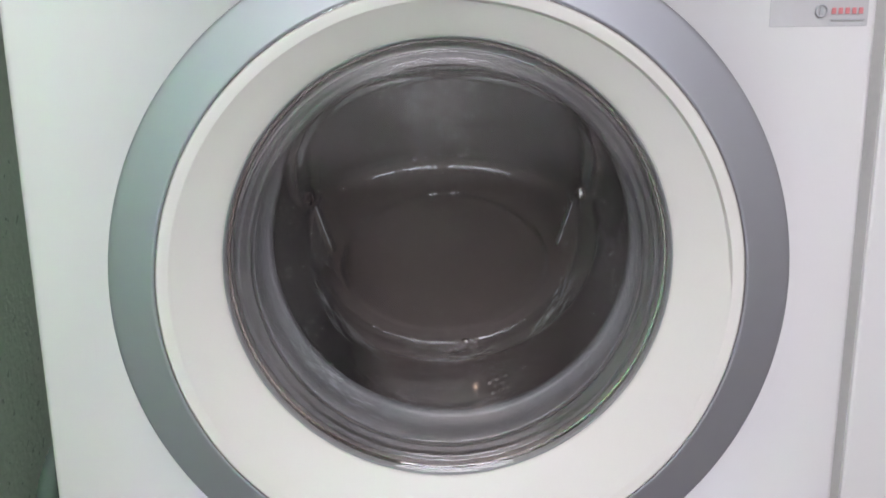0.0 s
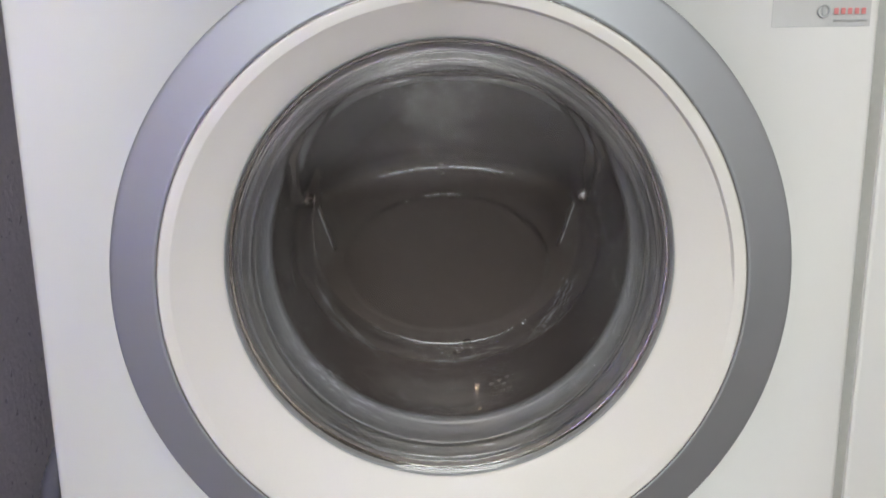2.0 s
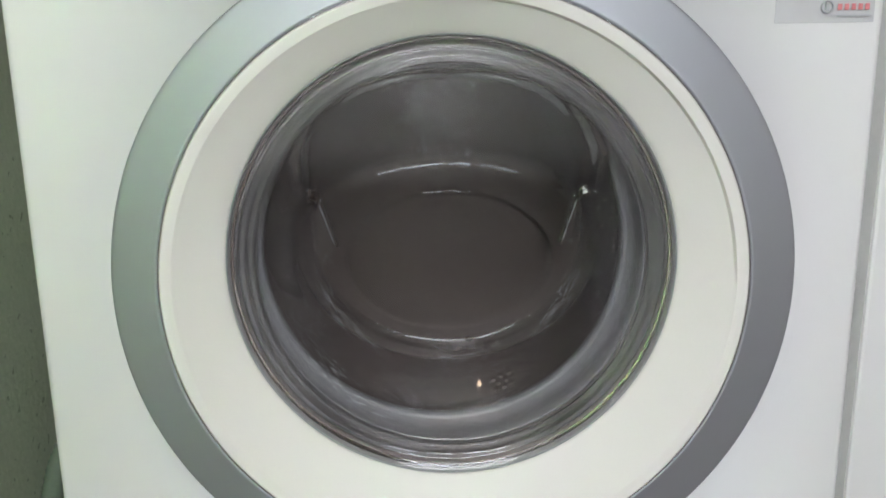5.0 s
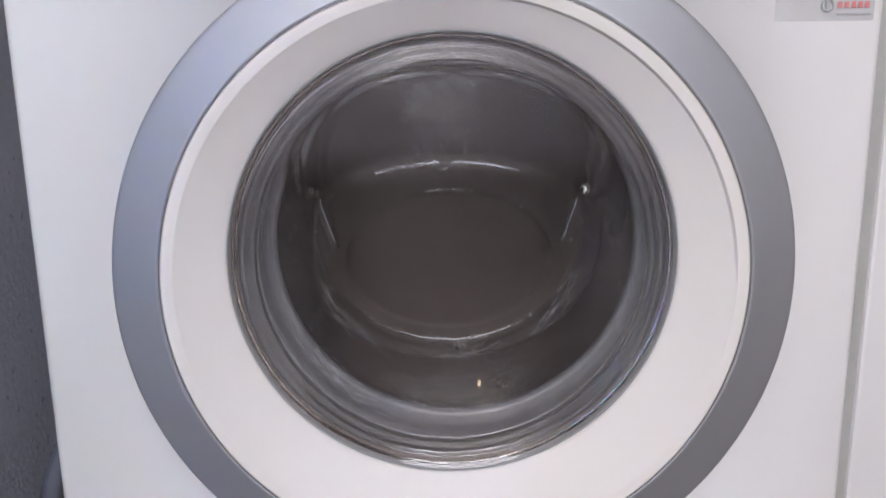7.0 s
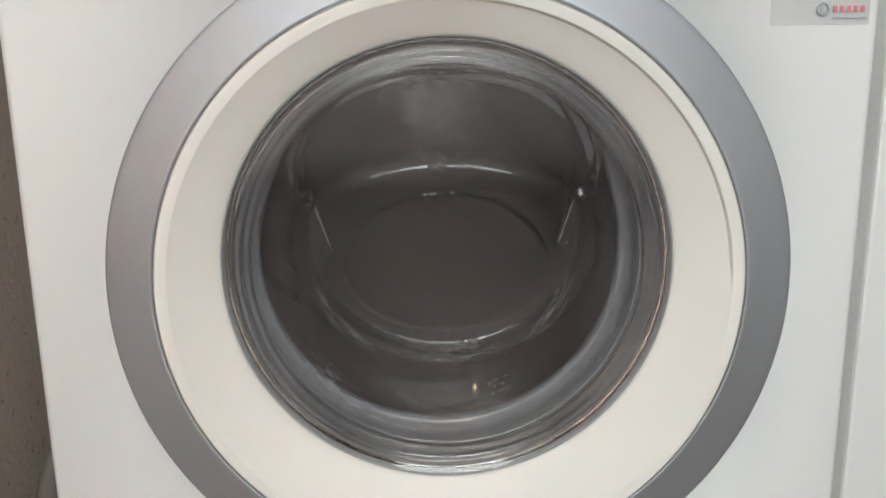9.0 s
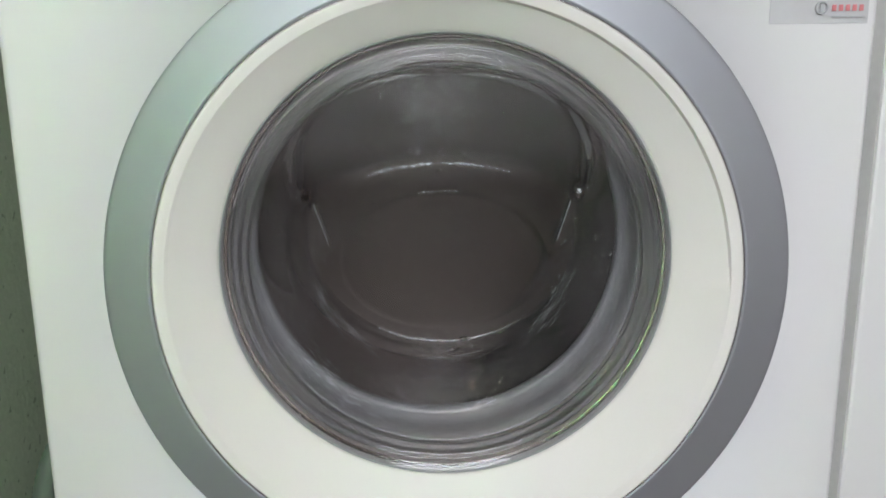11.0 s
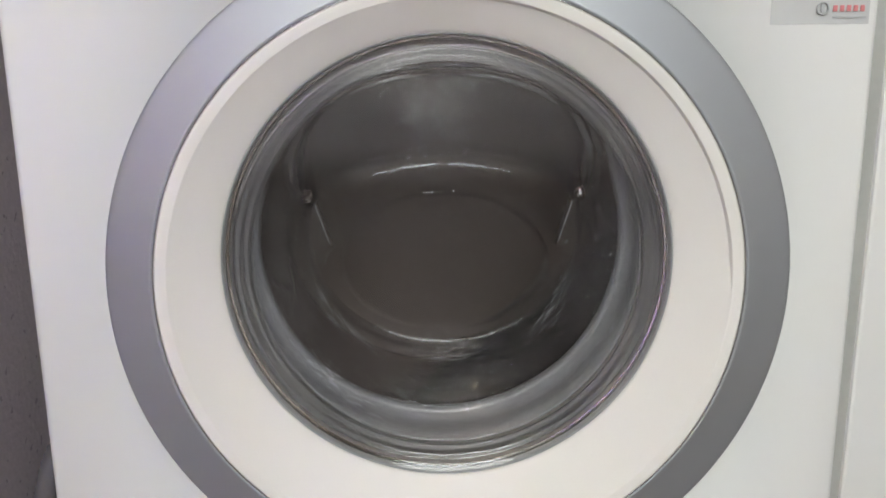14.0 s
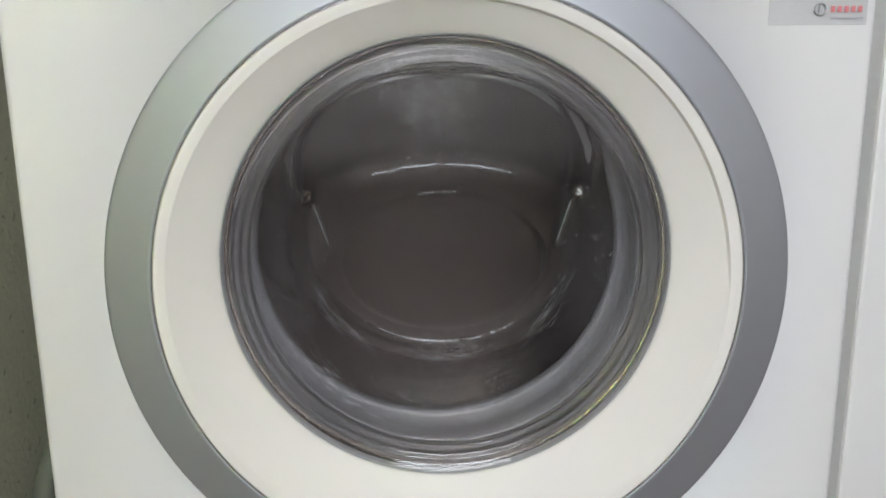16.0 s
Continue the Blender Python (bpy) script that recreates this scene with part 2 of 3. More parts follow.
# ---- room ----
def room():
    T = 0.12
    f = boxed("floor", (X0 - T, Y0 - T, -0.10), (X1 + T, Y1 + T, -0.006), GROUT)
    tagged(f, "dark grey tiled floor with pale joints", "floor", kind="structure")
    me = None
    s = 0.30
    for i in range(8):
        for j in range(10):
            x, y = X0 + i * s, Y0 + j * s
            if x >= X1 or y >= Y1:
                continue
            if me is None:
                t = boxed("tile", (0.002, 0.002, -0.006), (s - 0.002, s - 0.002, 0.0), TILE, f, 0.001)
                me = t.data
            else:
                t = new("tile", me)
                t.parent = f
            t.location = (x, y, 0)
    w = boxed("wall_left", (X0 - T, Y0 - T, 0), (X0, Y1 + T, H), PLASTER)
    tagged(w, "rough grey plaster wall with small dark pits", "wall", kind="structure")
    w = boxed("wall_back", (X0, Y1, 0), (X1 + T, Y1 + T, H), PAINT)
    tagged(w, "plain painted wall behind the machine", "wall", kind="structure")
    w = boxed("wall_right", (X1, Y0, 0), (X1 + T, Y1, H), PAINT)
    tagged(w, "plain painted wall across the room", "wall", kind="structure")
    # unseen wall behind the camera, with an added window opening
    a, b, lo, hi = -0.41, 0.51, 0.68, 1.96
    bm = bmesh.new()
    for p, q in (((X0, Y0 - T, 0), (a, Y0, H)), ((b, Y0 - T, 0), (X1 + T, Y0, H)), ((a, Y0 - T, 0), (b, Y0, lo)), ((a, Y0 - T, hi), (b, Y0, H))):
        box(bm, p, q)
    w = part("wall_front", bm, MIRROR_BROWN, smooth=False)
    tagged(w, "unseen brown wall with an added window", "wall", kind="structure")
    win = new("added_window")
    tagged(win, "added white framed window, unseen, with cool daylight", "window", kind="structure")
    bm = bmesh.new()
    k = 0.05
    y0, y1 = Y0 - 0.08, Y0 - 0.03
    for p, q in (((a, y0, lo), (a + k, y1, hi)), ((b - k, y0, lo), (b, y1, hi)), ((a + k, y0, lo), (b - k, y1, lo + k)), ((a + k, y0, hi - k), (b - k, y1, hi)),
                 (((a + b) / 2 - 0.03, y0, lo + k), ((a + b) / 2 + 0.03, y1, hi - k))):
        box(bm, p, q)
    part("window_frame", bm, FRAME, win, smooth=False)
    for p, q in ((a + k, (a + b) / 2 - 0.03), ((a + b) / 2 + 0.03, b - k)):
        g = boxed("pane", (p, y0 + 0.02, lo + k), (q, y0 + 0.026, hi - k), PANE, win)
        g.visible_shadow = False
    c = boxed("ceiling", (X0 - T, Y0 - T, H), (X1 + T, Y1 + T, H + T), CEIL)
    tagged(c, "white painted ceiling", "ceiling", kind="structure")
    lamp = new("ceiling_lamp")
    lamp.location = (-0.28, -0.705, H)
    tagged(lamp, "white ceiling lamp with two warm spot bulbs", "lamp")
    boxed("base", (-0.04, -0.26, -0.03), (0.04, 0.26, 0.0), FRAME, lamp, 0.004)
    for p in SPOTS:
        q = p - Vector(lamp.location)
        bm = bmesh.new()
        bmesh.ops.create_cone(bm, cap_ends=True, segments=32, radius1=0.062, radius2=0.035, depth=0.09, matrix=Matrix.Translation((q.x, q.y, q.z + 0.055)))
        part("spot_shade", bm, FRAME, lamp, smooth=False)


room()


# ---- washing machine ----
W2, ZB, ZT, DEPTH = 0.3014, 0.012, 0.86, 0.59


GRIP = 0.0021                            # depth of the finger recess under the lip


def grip_depth(x, z):
    """Recess in the upper quarter of the funnel on the latch side, with a sloping facet at either end."""
    r, a = math.hypot(x, z), math.atan2(z, x)
    if r < 0.1655:
        full = 0.0
    elif r < 0.1926:
        full = GRIP * (r - 0.1655) / 0.0271
    else:
        full = GRIP * max(0.0, (0.1938 - r) / 0.0012)
    return max(0.0, min(full, 0.10 * r * (radians(90.8) - a), 0.10 * r * (a + radians(1.3))))


def eccentric(profile, n=1080):
    """A funnel whose axis shifts from the door ring's to the glass's."""
    bm, rings = bmesh.new(), []
    for r, y in profile:
        k = min(1, max(0, (0.194 - r) / (0.194 - RIM * VIEW_SCALE)))
        c = DOOR.lerp(G, k)
        ring = []
        for a in [2 * math.pi * i / n for i in range(n)]:
            x, z = c.x + r * math.cos(a), c.z + r * math.sin(a)
            ring.append(bm.verts.new((x, y + grip_depth(x - DOOR.x, z - DOOR.z), z)))
        rings.append(ring)
    for p, q in zip(rings, rings[1:]):
        for i in range(n):
            bm.faces.new((p[i], p[(i + 1) % n], q[(i + 1) % n], q[i]))
    return bm


def front_panel(parent):
    n = 192
    cx, cz = DOOR.x, DOOR.z
    angs = [2 * math.pi * i / n for i in range(n)]
    for x, z in ((-W2, ZB), (W2, ZB), (W2, ZT), (-W2, ZT)):
        angs.append(math.atan2(z - cz, x - cx) % (2 * math.pi))
    angs = sorted(set(round(a, 6) for a in angs))
    R = 0.006
    loops = [[(cx + r * math.cos(a), y, cz + r * math.sin(a)) for a in angs] for r, y in ((0.205, 0.05), (0.205, 0.0))]
    for k in range(7):
        a0 = math.pi / 2 * k / 6
        d, y = R * (1 - math.sin(a0)), R * (1 - math.cos(a0))
        lo = []
        for a in angs:
            c, s = math.cos(a), math.sin(a)
            tx = ((W2 - d - cx) if c > 0 else (-W2 + d - cx)) / c if abs(c) > 1e-9 else 9
            tz = ((ZT - d - cz) if s > 0 else (ZB + d - cz)) / s if abs(s) > 1e-9 else 9
            t = min(tx, tz)
            lo.append((cx + t * c, y, cz + t * s))
        loops.append(lo)
    loops.append([(x, 0.03, z) for x, y, z in loops[-1]])
    bm = bmesh.new()
    vs = [[bm.verts.new(p) for p in lo] for lo in loops]
    m = len(angs)
    for p, q in zip(vs, vs[1:]):
        for i in range(m):
            bm.faces.new((p[i], p[(i + 1) % m], q[(i + 1) % m], q[i]))
    return part("front_panel", bm, WHITE, parent)


def smooth_min(a, b, k):
    h = max(k - abs(a - b), 0) / k
    return min(a, b) - h * h * k / 4


RIM, SHOULDER, FLOOR = 0.1638, 0.147, 0.095


def bump(d, width):
    return math.exp(-(d / width) ** 2)


def frame_line(x, z):
    """The rounded frame of the slanted upper face: 1 on its outline, and how far it is worked out here."""
    if z < 0.036:
        return 9.0, 0.0
    f = ((abs(x) / 0.113) ** 2.4 + (max(0.0, z - 0.055) / 0.0815) ** 2.4) ** (1 / 2.4)
    return f, min(1, (z - 0.036) / 0.012) * min(1, max(0.0, (0.1475 - math.hypot(x, z)) / 0.006))


def bowl_depth(x, z, relief=1.0):
    """Front surface of the glass, metres behind the panel; x, z from its axis."""
    r = math.hypot(x, z)
    if r > SHOULDER:
        u = (r - SHOULDER) / (RIM - SHOULDER)
        y = 0.013 - 0.011 * u
        return y - 0.0003 * bump(r - 0.1600, 0.0022) - 0.0007 * bump(r - 0.1525, 0.0020) + 0.0006 * bump(r - 0.1562, 0.0018)
    up = z / max(r, 1e-6)
    rb = 0.113 - 0.021 * max(0.0, -up) ** 1.5                  # edge of the floor
    u = (SHOULDER - r) / (SHOULDER - rb)
    wall = 0.013 + (FLOOR - 0.013) * (u + 0.030 * math.sin(2 * math.pi * u))
    y = max(0.013, smooth_min(wall, FLOOR, 0.006))
    y -= relief * 0.0013 * bump(r - rb - 0.001, 0.0026) * (1 if up < 0.2 else 0.4)
    y += relief * 0.0012 * bump(r - rb - 0.009, 0.003)
    # oval dish in the floor, deeper along its upper edge
    e = math.hypot(x / 0.086, (z + 0.019) / 0.059)
    k = 0.25 + 0.75 / (1 + math.exp(-(z + 0.022) / 0.010))
    y += relief * k * (0.0036 / (1 + math.exp((e - 1) * 36)) - 0.0006 * bump(e - 1.02, 0.030))
    # slanted upper face, bounded below by an arched ridge
    zs = z + 2.4 * x * x
    scoop = max(0.0128, 0.013 + max(0.0, 0.143 - zs) * 1.11)
    d = y - scoop
    y = smooth_min(y, scoop, 0.0028)
    if r < 0.138:
        k = relief * min(1, (0.138 - r) / 0.012)
        y += 0.0007 * bump(d - 0.009, 0.0040) * k
        y -= 0.0004 * bump(d + 0.0085, 0.0026) * k
    f, k = frame_line(x, z)
    y += relief * k * 0.0018 * bump((f - 1.045) * 0.1, 0.0034)
    for s in (-1, 1):
        q = math.hypot(x - s * 0.1105, z - 0.040)
        y -= relief * (0.0085 * bump(q, 0.0056) - 0.0055 * bump(q, 0.0028))
        ax, az, bx, bz = s * 0.1075, 0.034, s * 0.0950, -0.004       # short rib below the knob
        t = min(1, max(0, ((x - ax) * (bx - ax) + (z - az) * (bz - az)) / ((bx - ax) ** 2 + (bz - az) ** 2)))
        y -= relief * 0.0020 * bump(math.hypot(x - ax - t * (bx - ax), z - az - t * (bz - az)), 0.0021)
    # a few short raised bars low on the wall, shaped in to catch a lamp glint
    if 0.024 < x < 0.062 and -0.130 < z < -0.100:
        u, w = 0.93 * x + 0.37 * z, 0.93 * z - 0.37 * x              # along and across the bars
        for w0, u0, u1, h in ((-0.1160, -0.0110, 0.0085, 0.0013), (-0.1190, -0.0080, 0.0060, 0.0011), (-0.1222, -0.0110, 0.0030, 0.0013)):
            end = max(0.0, u0 - u, u - u1)
            y -= relief * h * bump(w - w0, 0.0012) * bump(end, 0.0015) * (0.7 + 0.5 * math.sin(900 * u + 3000 * w0))
    return y


def porthole(parent):
    bm = bmesh.new()
    n = 560
    radii = [0.0012 + (SHOULDER - 0.0012) * (i / 180) for i in range(181)] + [SHOULDER + (RIM - SHOULDER) * i / 26 for i in range(1, 27)]
    front, back = [], []
    for r in radii:
        fr, bk = [], []
        for i in range(n):
            a = 2 * math.pi * i / n
            x, z = r * math.cos(a), r * math.sin(a)
            y = bowl_depth(x, z)
            thick = 0.0065 + 0.004 * r * math.sin(3 * a + 40 * r) + 0.002 * r * math.sin(7 * a - 65 * r)
            f, k = frame_line(x, z)
            thick += 0.0062 * k * (0.25 + 0.75 * min(1, abs(x) / 0.09)) * bump((f - 1.045) * 0.1, 0.0040)          # bead on the drum side
            fr.append(bm.verts.new((G.x + x, y, G.z + z)))
            bk.append(bm.verts.new((G.x + x, 0.013 + (bowl_depth(x, z, 0.25) - 0.013) * 0.96 + thick if r < SHOULDER else 0.0195, G.z + z)))
        front.append(fr)
        back.append(bk)
    for side in (front, back):
        for p, q in zip(side, side[1:]):
            for i in range(n):
                bm.faces.new((p[i], p[(i + 1) % n], q[(i + 1) % n], q[i]))
        mid = bm.verts.new((G.x, sum(v.co.y for v in side[0]) / n, G.z))
        for i in range(n):
            bm.faces.new((side[0][i], side[0][(i + 1) % n], mid))
    for i in range(n):
        bm.faces.new((front[-1][i], front[-1][(i + 1) % n], back[-1][(i + 1) % n], back[-1][i]))
    ob = part("porthole_glass", fit_to_view(bm, (G.x, VIEW_DEPTH, G.z)), GLASS, parent, "clear moulded glass bowl with a scooped upper face")
    ob.visible_shadow = False
    return ob


def glass_marks(parent):
    """Small water marks on the glass in runs, and glints painted as pale dashes and clusters."""
    rnd = random.Random(5)
    bm = bmesh.new()
    # water streak on the upper face first; last four paint bright knobs and ribs
    runs = [(-0.020, 0.128, -0.012, 0.050, 0.009, 220, 0.00034), (-0.022, 0.116, -0.018, 0.070, 0.0016, 60, 0.00055), (-0.0045, 0.107, -0.0030, 0.090, 0.0012, 12, 0.0010), (-0.008, 0.112, 0.004, 0.1118, 0.0004, 8, 0.0006),
            (0.0, 0.0, 0.0, -0.04, 0.06, 9, 0.0003), (-0.01, -0.10, 0.02, -0.12, 0.06, 30, 0.0004),
            (0.110, 0.040, 0.106, 0.034, 0.007, 8, 0.0005), (-0.114, 0.036, -0.110, 0.031, 0.007, 6, 0.0005), (0.1035, 0.031, 0.090, 0.004, 0.0006, 10, 0.0003), (-0.1105, 0.030, -0.098, 0.004, 0.0006, 8, 0.0003)]
    for x0, z0, x1, z1, spread, count, size in runs:
        for k in range(count):
            t = rnd.random()
            x, z = x0 + (x1 - x0) * t + rnd.gauss(0, spread * 0.5), z0 + (z1 - z0) * t + rnd.gauss(0, spread * 0.5)
            if math.hypot(x, z) > 0.142:
                continue
            r = 0.36 * size * rnd.uniform(0.4, 1.6)
            m = Matrix.Translation((G.x + x, bowl_depth(x, z) - 0.0001, G.z + z)) @ Matrix.Diagonal((r, 0.5 * r, r * rnd.uniform(1.0, 6.0), 1))
            bmesh.ops.create_icosphere(bm, subdivisions=1, radius=1, matrix=m)
    # pale lines painted as highlights along the two ribs
    for s in (-1, 1):
        for k in range(3):
            t0 = (0.05, 0.33, 0.66)[k]
            x, z = s * (0.1075 - 0.0125 * (t0 + 0.15)), 0.034 - 0.038 * (t0 + 0.15)
            m = Matrix.Translation((G.x + x, bowl_depth(x, z) - 0.0001, G.z + z)) @ Matrix.Rotation(s * math.atan2(0.0125, 0.038), 4, "Y") @ Matrix.Diagonal((0.00032, 0.0002, 0.0066, 1))
            bmesh.ops.create_icosphere(bm, subdivisions=2, radius=1, matrix=m)
    # two short pale dashes across the slanted face
    for x, z, half in ((-0.0226, 0.1037, 0.0042), (0.0105, 0.0905, 0.0048)):
        m = Matrix.Translation((G.x + x, bowl_depth(x, z) - 0.0001, G.z + z)) @ Matrix.Diagonal((half, 0.0001, 0.00016, 1))
        bmesh.ops.create_icosphere(bm, subdivisions=2, radius=1, matrix=m)
    # thin dashes, glints painted pale, that follow the round of the bowl
    for x, z, count in ((-0.104, -0.013, 5), (0.104, 0.000, 6), (-0.111, -0.062, 8), (0.127, -0.018, 6), (0.121, -0.045, 4), (0.012, -0.128, 4), (0.036, -0.106, 3), (-0.080, -0.112, 5)):
        for k in range(count):
            px, pz = x + rnd.gauss(0, 0.0035), z + rnd.gauss(0, 0.006)
            d = math.hypot(px, pz)
            if d > 0.144:
                continue
            w = 0.00015 * rnd.uniform(0.6, 1.5)
            m = Matrix.Translation((G.x + px, bowl_depth(px, pz) - 0.0001, G.z + pz)) @ Matrix.Rotation(-math.atan2(pz, px), 4, "Y") @ Matrix.Diagonal((w, w, w * rnd.uniform(4, 13), 1))
            bmesh.ops.create_icosphere(bm, subdivisions=1, radius=1, matrix=m)
    # longer painted highlight streaks round the lower wall
    for a0, a1, r0, count, size in ((203, 246, 0.137, 44, 1.0), (212, 236, 0.131, 20, 0.8), (306, 344, 0.140, 26, 0.7), (250, 290, 0.126, 14, 0.6), (312, 345, 0.106, 16, 0.7)):
        for k in range(count):
            a = radians(rnd.triangular(a0, a1))
            d = r0 + rnd.gauss(0, 0.0018)
            px, pz = d * math.cos(a), d * math.sin(a)
            w = 0.00020 * size * rnd.uniform(0.5, 1.5)
            m = Matrix.Translation((G.x + px, bowl_depth(px, pz) - 0.0001, G.z + pz)) @ Matrix.Rotation(-a, 4, "Y") @ Matrix.Diagonal((w, w, w * rnd.uniform(6, 24), 1))
            bmesh.ops.create_icosphere(bm, subdivisions=1, radius=1, matrix=m)
    # fine hatch of pale streaks beside the crease of the floor
    for a0, a1, r0, count in ((188, 228, 0.1130, 26), (196, 252, 0.1085, 26), (300, 346, 0.1070, 28), (310, 352, 0.1115, 26), (262, 300, 0.1005, 16)):
        for k in range(count):
            a = radians(rnd.triangular(a0, a1))
            d = r0 + rnd.gauss(0, 0.0014)
            w = 0.000085 * rnd.uniform(0.6, 1.4)
            for j in range(3):                     # a streak of three links that bends with the bowl
                b = a + (j - 1) * w * 34 / d
                px, pz = d * math.cos(b), d * math.sin(b)
                m = Matrix.Translation((G.x + px, bowl_depth(px, pz) - 0.0001, G.z + pz)) @ Matrix.Rotation(-b, 4, "Y") @ Matrix.Diagonal((w, w, w * 22, 1))
                bmesh.ops.create_icosphere(bm, subdivisions=1, radius=1, matrix=m)
    ob = part("water_and_glints", fit_to_view(bm, (G.x, VIEW_DEPTH, G.z)), WATER_GLINTS, parent, "fine pale water run marks and painted glints")
    ob["kind"] = "stuff"
    # dark specks of lint
    bm = bmesh.new()
    for x, z, size in ((-0.0573, 0.0312, 0.0013), (-0.0590, 0.0290, 0.0007), (-0.066, 0.022, 0.0007), (0.0134, 0.0269, 0.0009), (0.0157, 0.0196, 0.0008), (0.0128, 0.0185, 0.0006), (0.0082, -0.0177, 0.0008), (0.030, 0.012, 0.0005)):
        for k in range(3):
            px, pz = x + rnd.gauss(0, 0.4 * size), z + rnd.gauss(0, 0.4 * size)
            m = Matrix.Translation((G.x + px, bowl_depth(px, pz) - 0.0001, G.z + pz)) @ Matrix.Diagonal((size * rnd.uniform(0.4, 1.0), 0.00015, size * rnd.uniform(0.3, 0.7), 1))
            bmesh.ops.create_icosphere(bm, subdivisions=1, radius=1, matrix=m)
    part("lint", fit_to_view(bm, (G.x, VIEW_DEPTH, G.z)), CLOTH, parent, "dark specks of lint on the glass")["kind"] = "stuff"


def knobs(parent):
    """Faceted studs at the corners of the slanted face, and beads added for glints on the creases."""
    for x, z, size in ((0.0165, -0.0880, 0.0024), (0.0072, -0.0955, 0.0022), (0.0120, -0.0945, 0.0010), (0.0030, -0.0965, 0.0009), (-0.0035, 0.0660, 0.0011), (-0.0020, 0.0580, 0.0012), (-0.0040, 0.0570, 0.0008)):
        bm = bmesh.new()
        m = Matrix.Translation((G.x + x, bowl_depth(x, z) + 0.0001, G.z + z)) @ Matrix.Diagonal((size * 1.5, size, size, 1))
        bmesh.ops.create_icosphere(bm, subdivisions=3, radius=1, matrix=m)
        part("glint_bead", fit_to_view(bm, (G.x, VIEW_DEPTH, G.z)), STUD, parent)
    for s in (-1, 1):
        x, z = s * 0.1110, 0.0405
        bm = bmesh.new()
        m = Matrix.Translation((G.x + x, bowl_depth(x, z) + 0.0010, G.z + z)) @ Matrix.Rotation(0.5 * s, 4, "Y") @ Matrix.Diagonal((0.0062, 0.0060, 0.0062, 1))
        bmesh.ops.create_icosphere(bm, subdivisions=1, radius=1, matrix=m)
        part("glass_knob", fit_to_view(bm, (G.x, VIEW_DEPTH, G.z)), STUD, parent, "small faceted glass stud", smooth=False)


machine = new("washing_machine")
tagged(machine, "white front-loading washing machine with a silver door ring, spinning", "washing machine")


def washing_machine():
    front_panel(machine)
    bm = bmesh.new()
    t = 0.002
    for p, q in (((-W2, 0.03, ZB), (-W2 + t, DEPTH, ZT)), ((W2 - t, 0.03, ZB), (W2, DEPTH, ZT)), ((-W2 + t, 0.03, ZT - t), (W2 - t, DEPTH, ZT)),
                 ((-W2 + t, DEPTH - t, ZB), (W2 - t, DEPTH, ZT - t)), ((-W2 + t, 0.03, ZB), (W2 - t, DEPTH - t, ZB + t))):
        box(bm, p, q)
    part("cabinet", bm, WHITE, machine, smooth=False)
    for x in (-0.25, 0.25):
        for y in (0.06, 0.53):
            bm = bmesh.new()
            bmesh.ops.create_cone(bm, cap_ends=True, segments=24, radius1=0.022, radius2=0.018, depth=ZB, matrix=Matrix.Translation((x, y, ZB / 2)))
            part("foot", bm, HOUSING, machine, smooth=False)
    c = (DOOR.x, 0, DOOR.z)
    # silver ring: stands proud of the panel, slopes towards the white surround
    ring = [(0.2310, 0.0), (0.2352, -0.004), (0.2366, -0.020), (0.2371, -0.0275), (0.2366, -0.0300), (0.2358, -0.03065), (0.2350, -0.03095), (0.2330, -0.03135), (0.226, -0.0327), (0.214, -0.0350), (0.2060, -0.03655), (0.2050, -0.03675), (0.2042, -0.0366), (0.2034, -0.0356), (0.2030, -0.032)]
    part("door_ring", lathe(ring, 256, c), SILVER, machine, "brushed silver door ring")
    part("ring_edge", lathe([(0.2031, -0.032), (0.2030, -0.0374), (0.2026, -0.0380), (0.2021, -0.0374), (0.2020, -0.032)], 256, c), CHROME, machine, "bright chrome bead")
    lip = [(0.2018, -0.031), (0.2017, -0.0376), (0.2015, -0.0381), (0.2010, -0.03835), (0.2004, -0.0383), (0.1965, -0.03735), (0.1944, -0.0368), (0.19415, -0.03672)]
    cone = curve_profile([(0.19385, -0.0365), (0.1935, -0.03628), (0.1930, -0.03595), (0.1926, -0.0357), (0.1922, -0.0354), (0.1905, -0.0343), (0.1888, -0.0332), (0.1815, -0.0285), (0.1705, -0.0219), (0.1614, -0.0156), (0.1600, -0.0125)], 5)
    part("door_surround", eccentric(lip + cone), PLASTIC, machine, "glossy white plastic funnel round the glass")
    # added sleeve: keeps the white funnel from showing bright in the glass edge
    part("added_sleeve", lathe([(0.16005, -0.0126), (0.16005, 0.006), (0.1612, 0.006), (0.1612, -0.0120)], 256, (G.x, 0, G.z), closed=True), SEALANT, machine, "added grey sleeve that tones down the edge of the glass")
    part("door_back", lathe([(0.1650, 0.006), (0.1980, 0.010), (0.2005, 0.008), (0.2010, -0.032)], 160, c), GREYPRINT, machine)
    part("rim_seal", fit_to_view(lathe([(0.1641, 0.0012), (0.1640, -0.0002), (0.1632, 0.0006), (0.1632, 0.008)], 256, (G.x, 0, G.z)), (G.x, VIEW_DEPTH, G.z)), SEALANT, machine, "thin grey seal line")
    glass_bowl = porthole(machine)
    glass_marks(glass_bowl)
    knobs(glass_bowl)
    # name plate with its print, as plain shapes
    plate = boxed("name_plate", (0.2247, -0.0004, 0.5953), (0.2935, 0.001, 0.668), PLATE, machine, 0.0002, "pale grey name plate")
    bm = lathe([(0.0034, -0.0022), (0.0046, -0.0022), (0.0046, -0.0013), (0.0034, -0.0013)], 40, (0.2601, 0, 0.6058), closed=True)
    part("badge_ring", bm, GREYPRINT, plate)
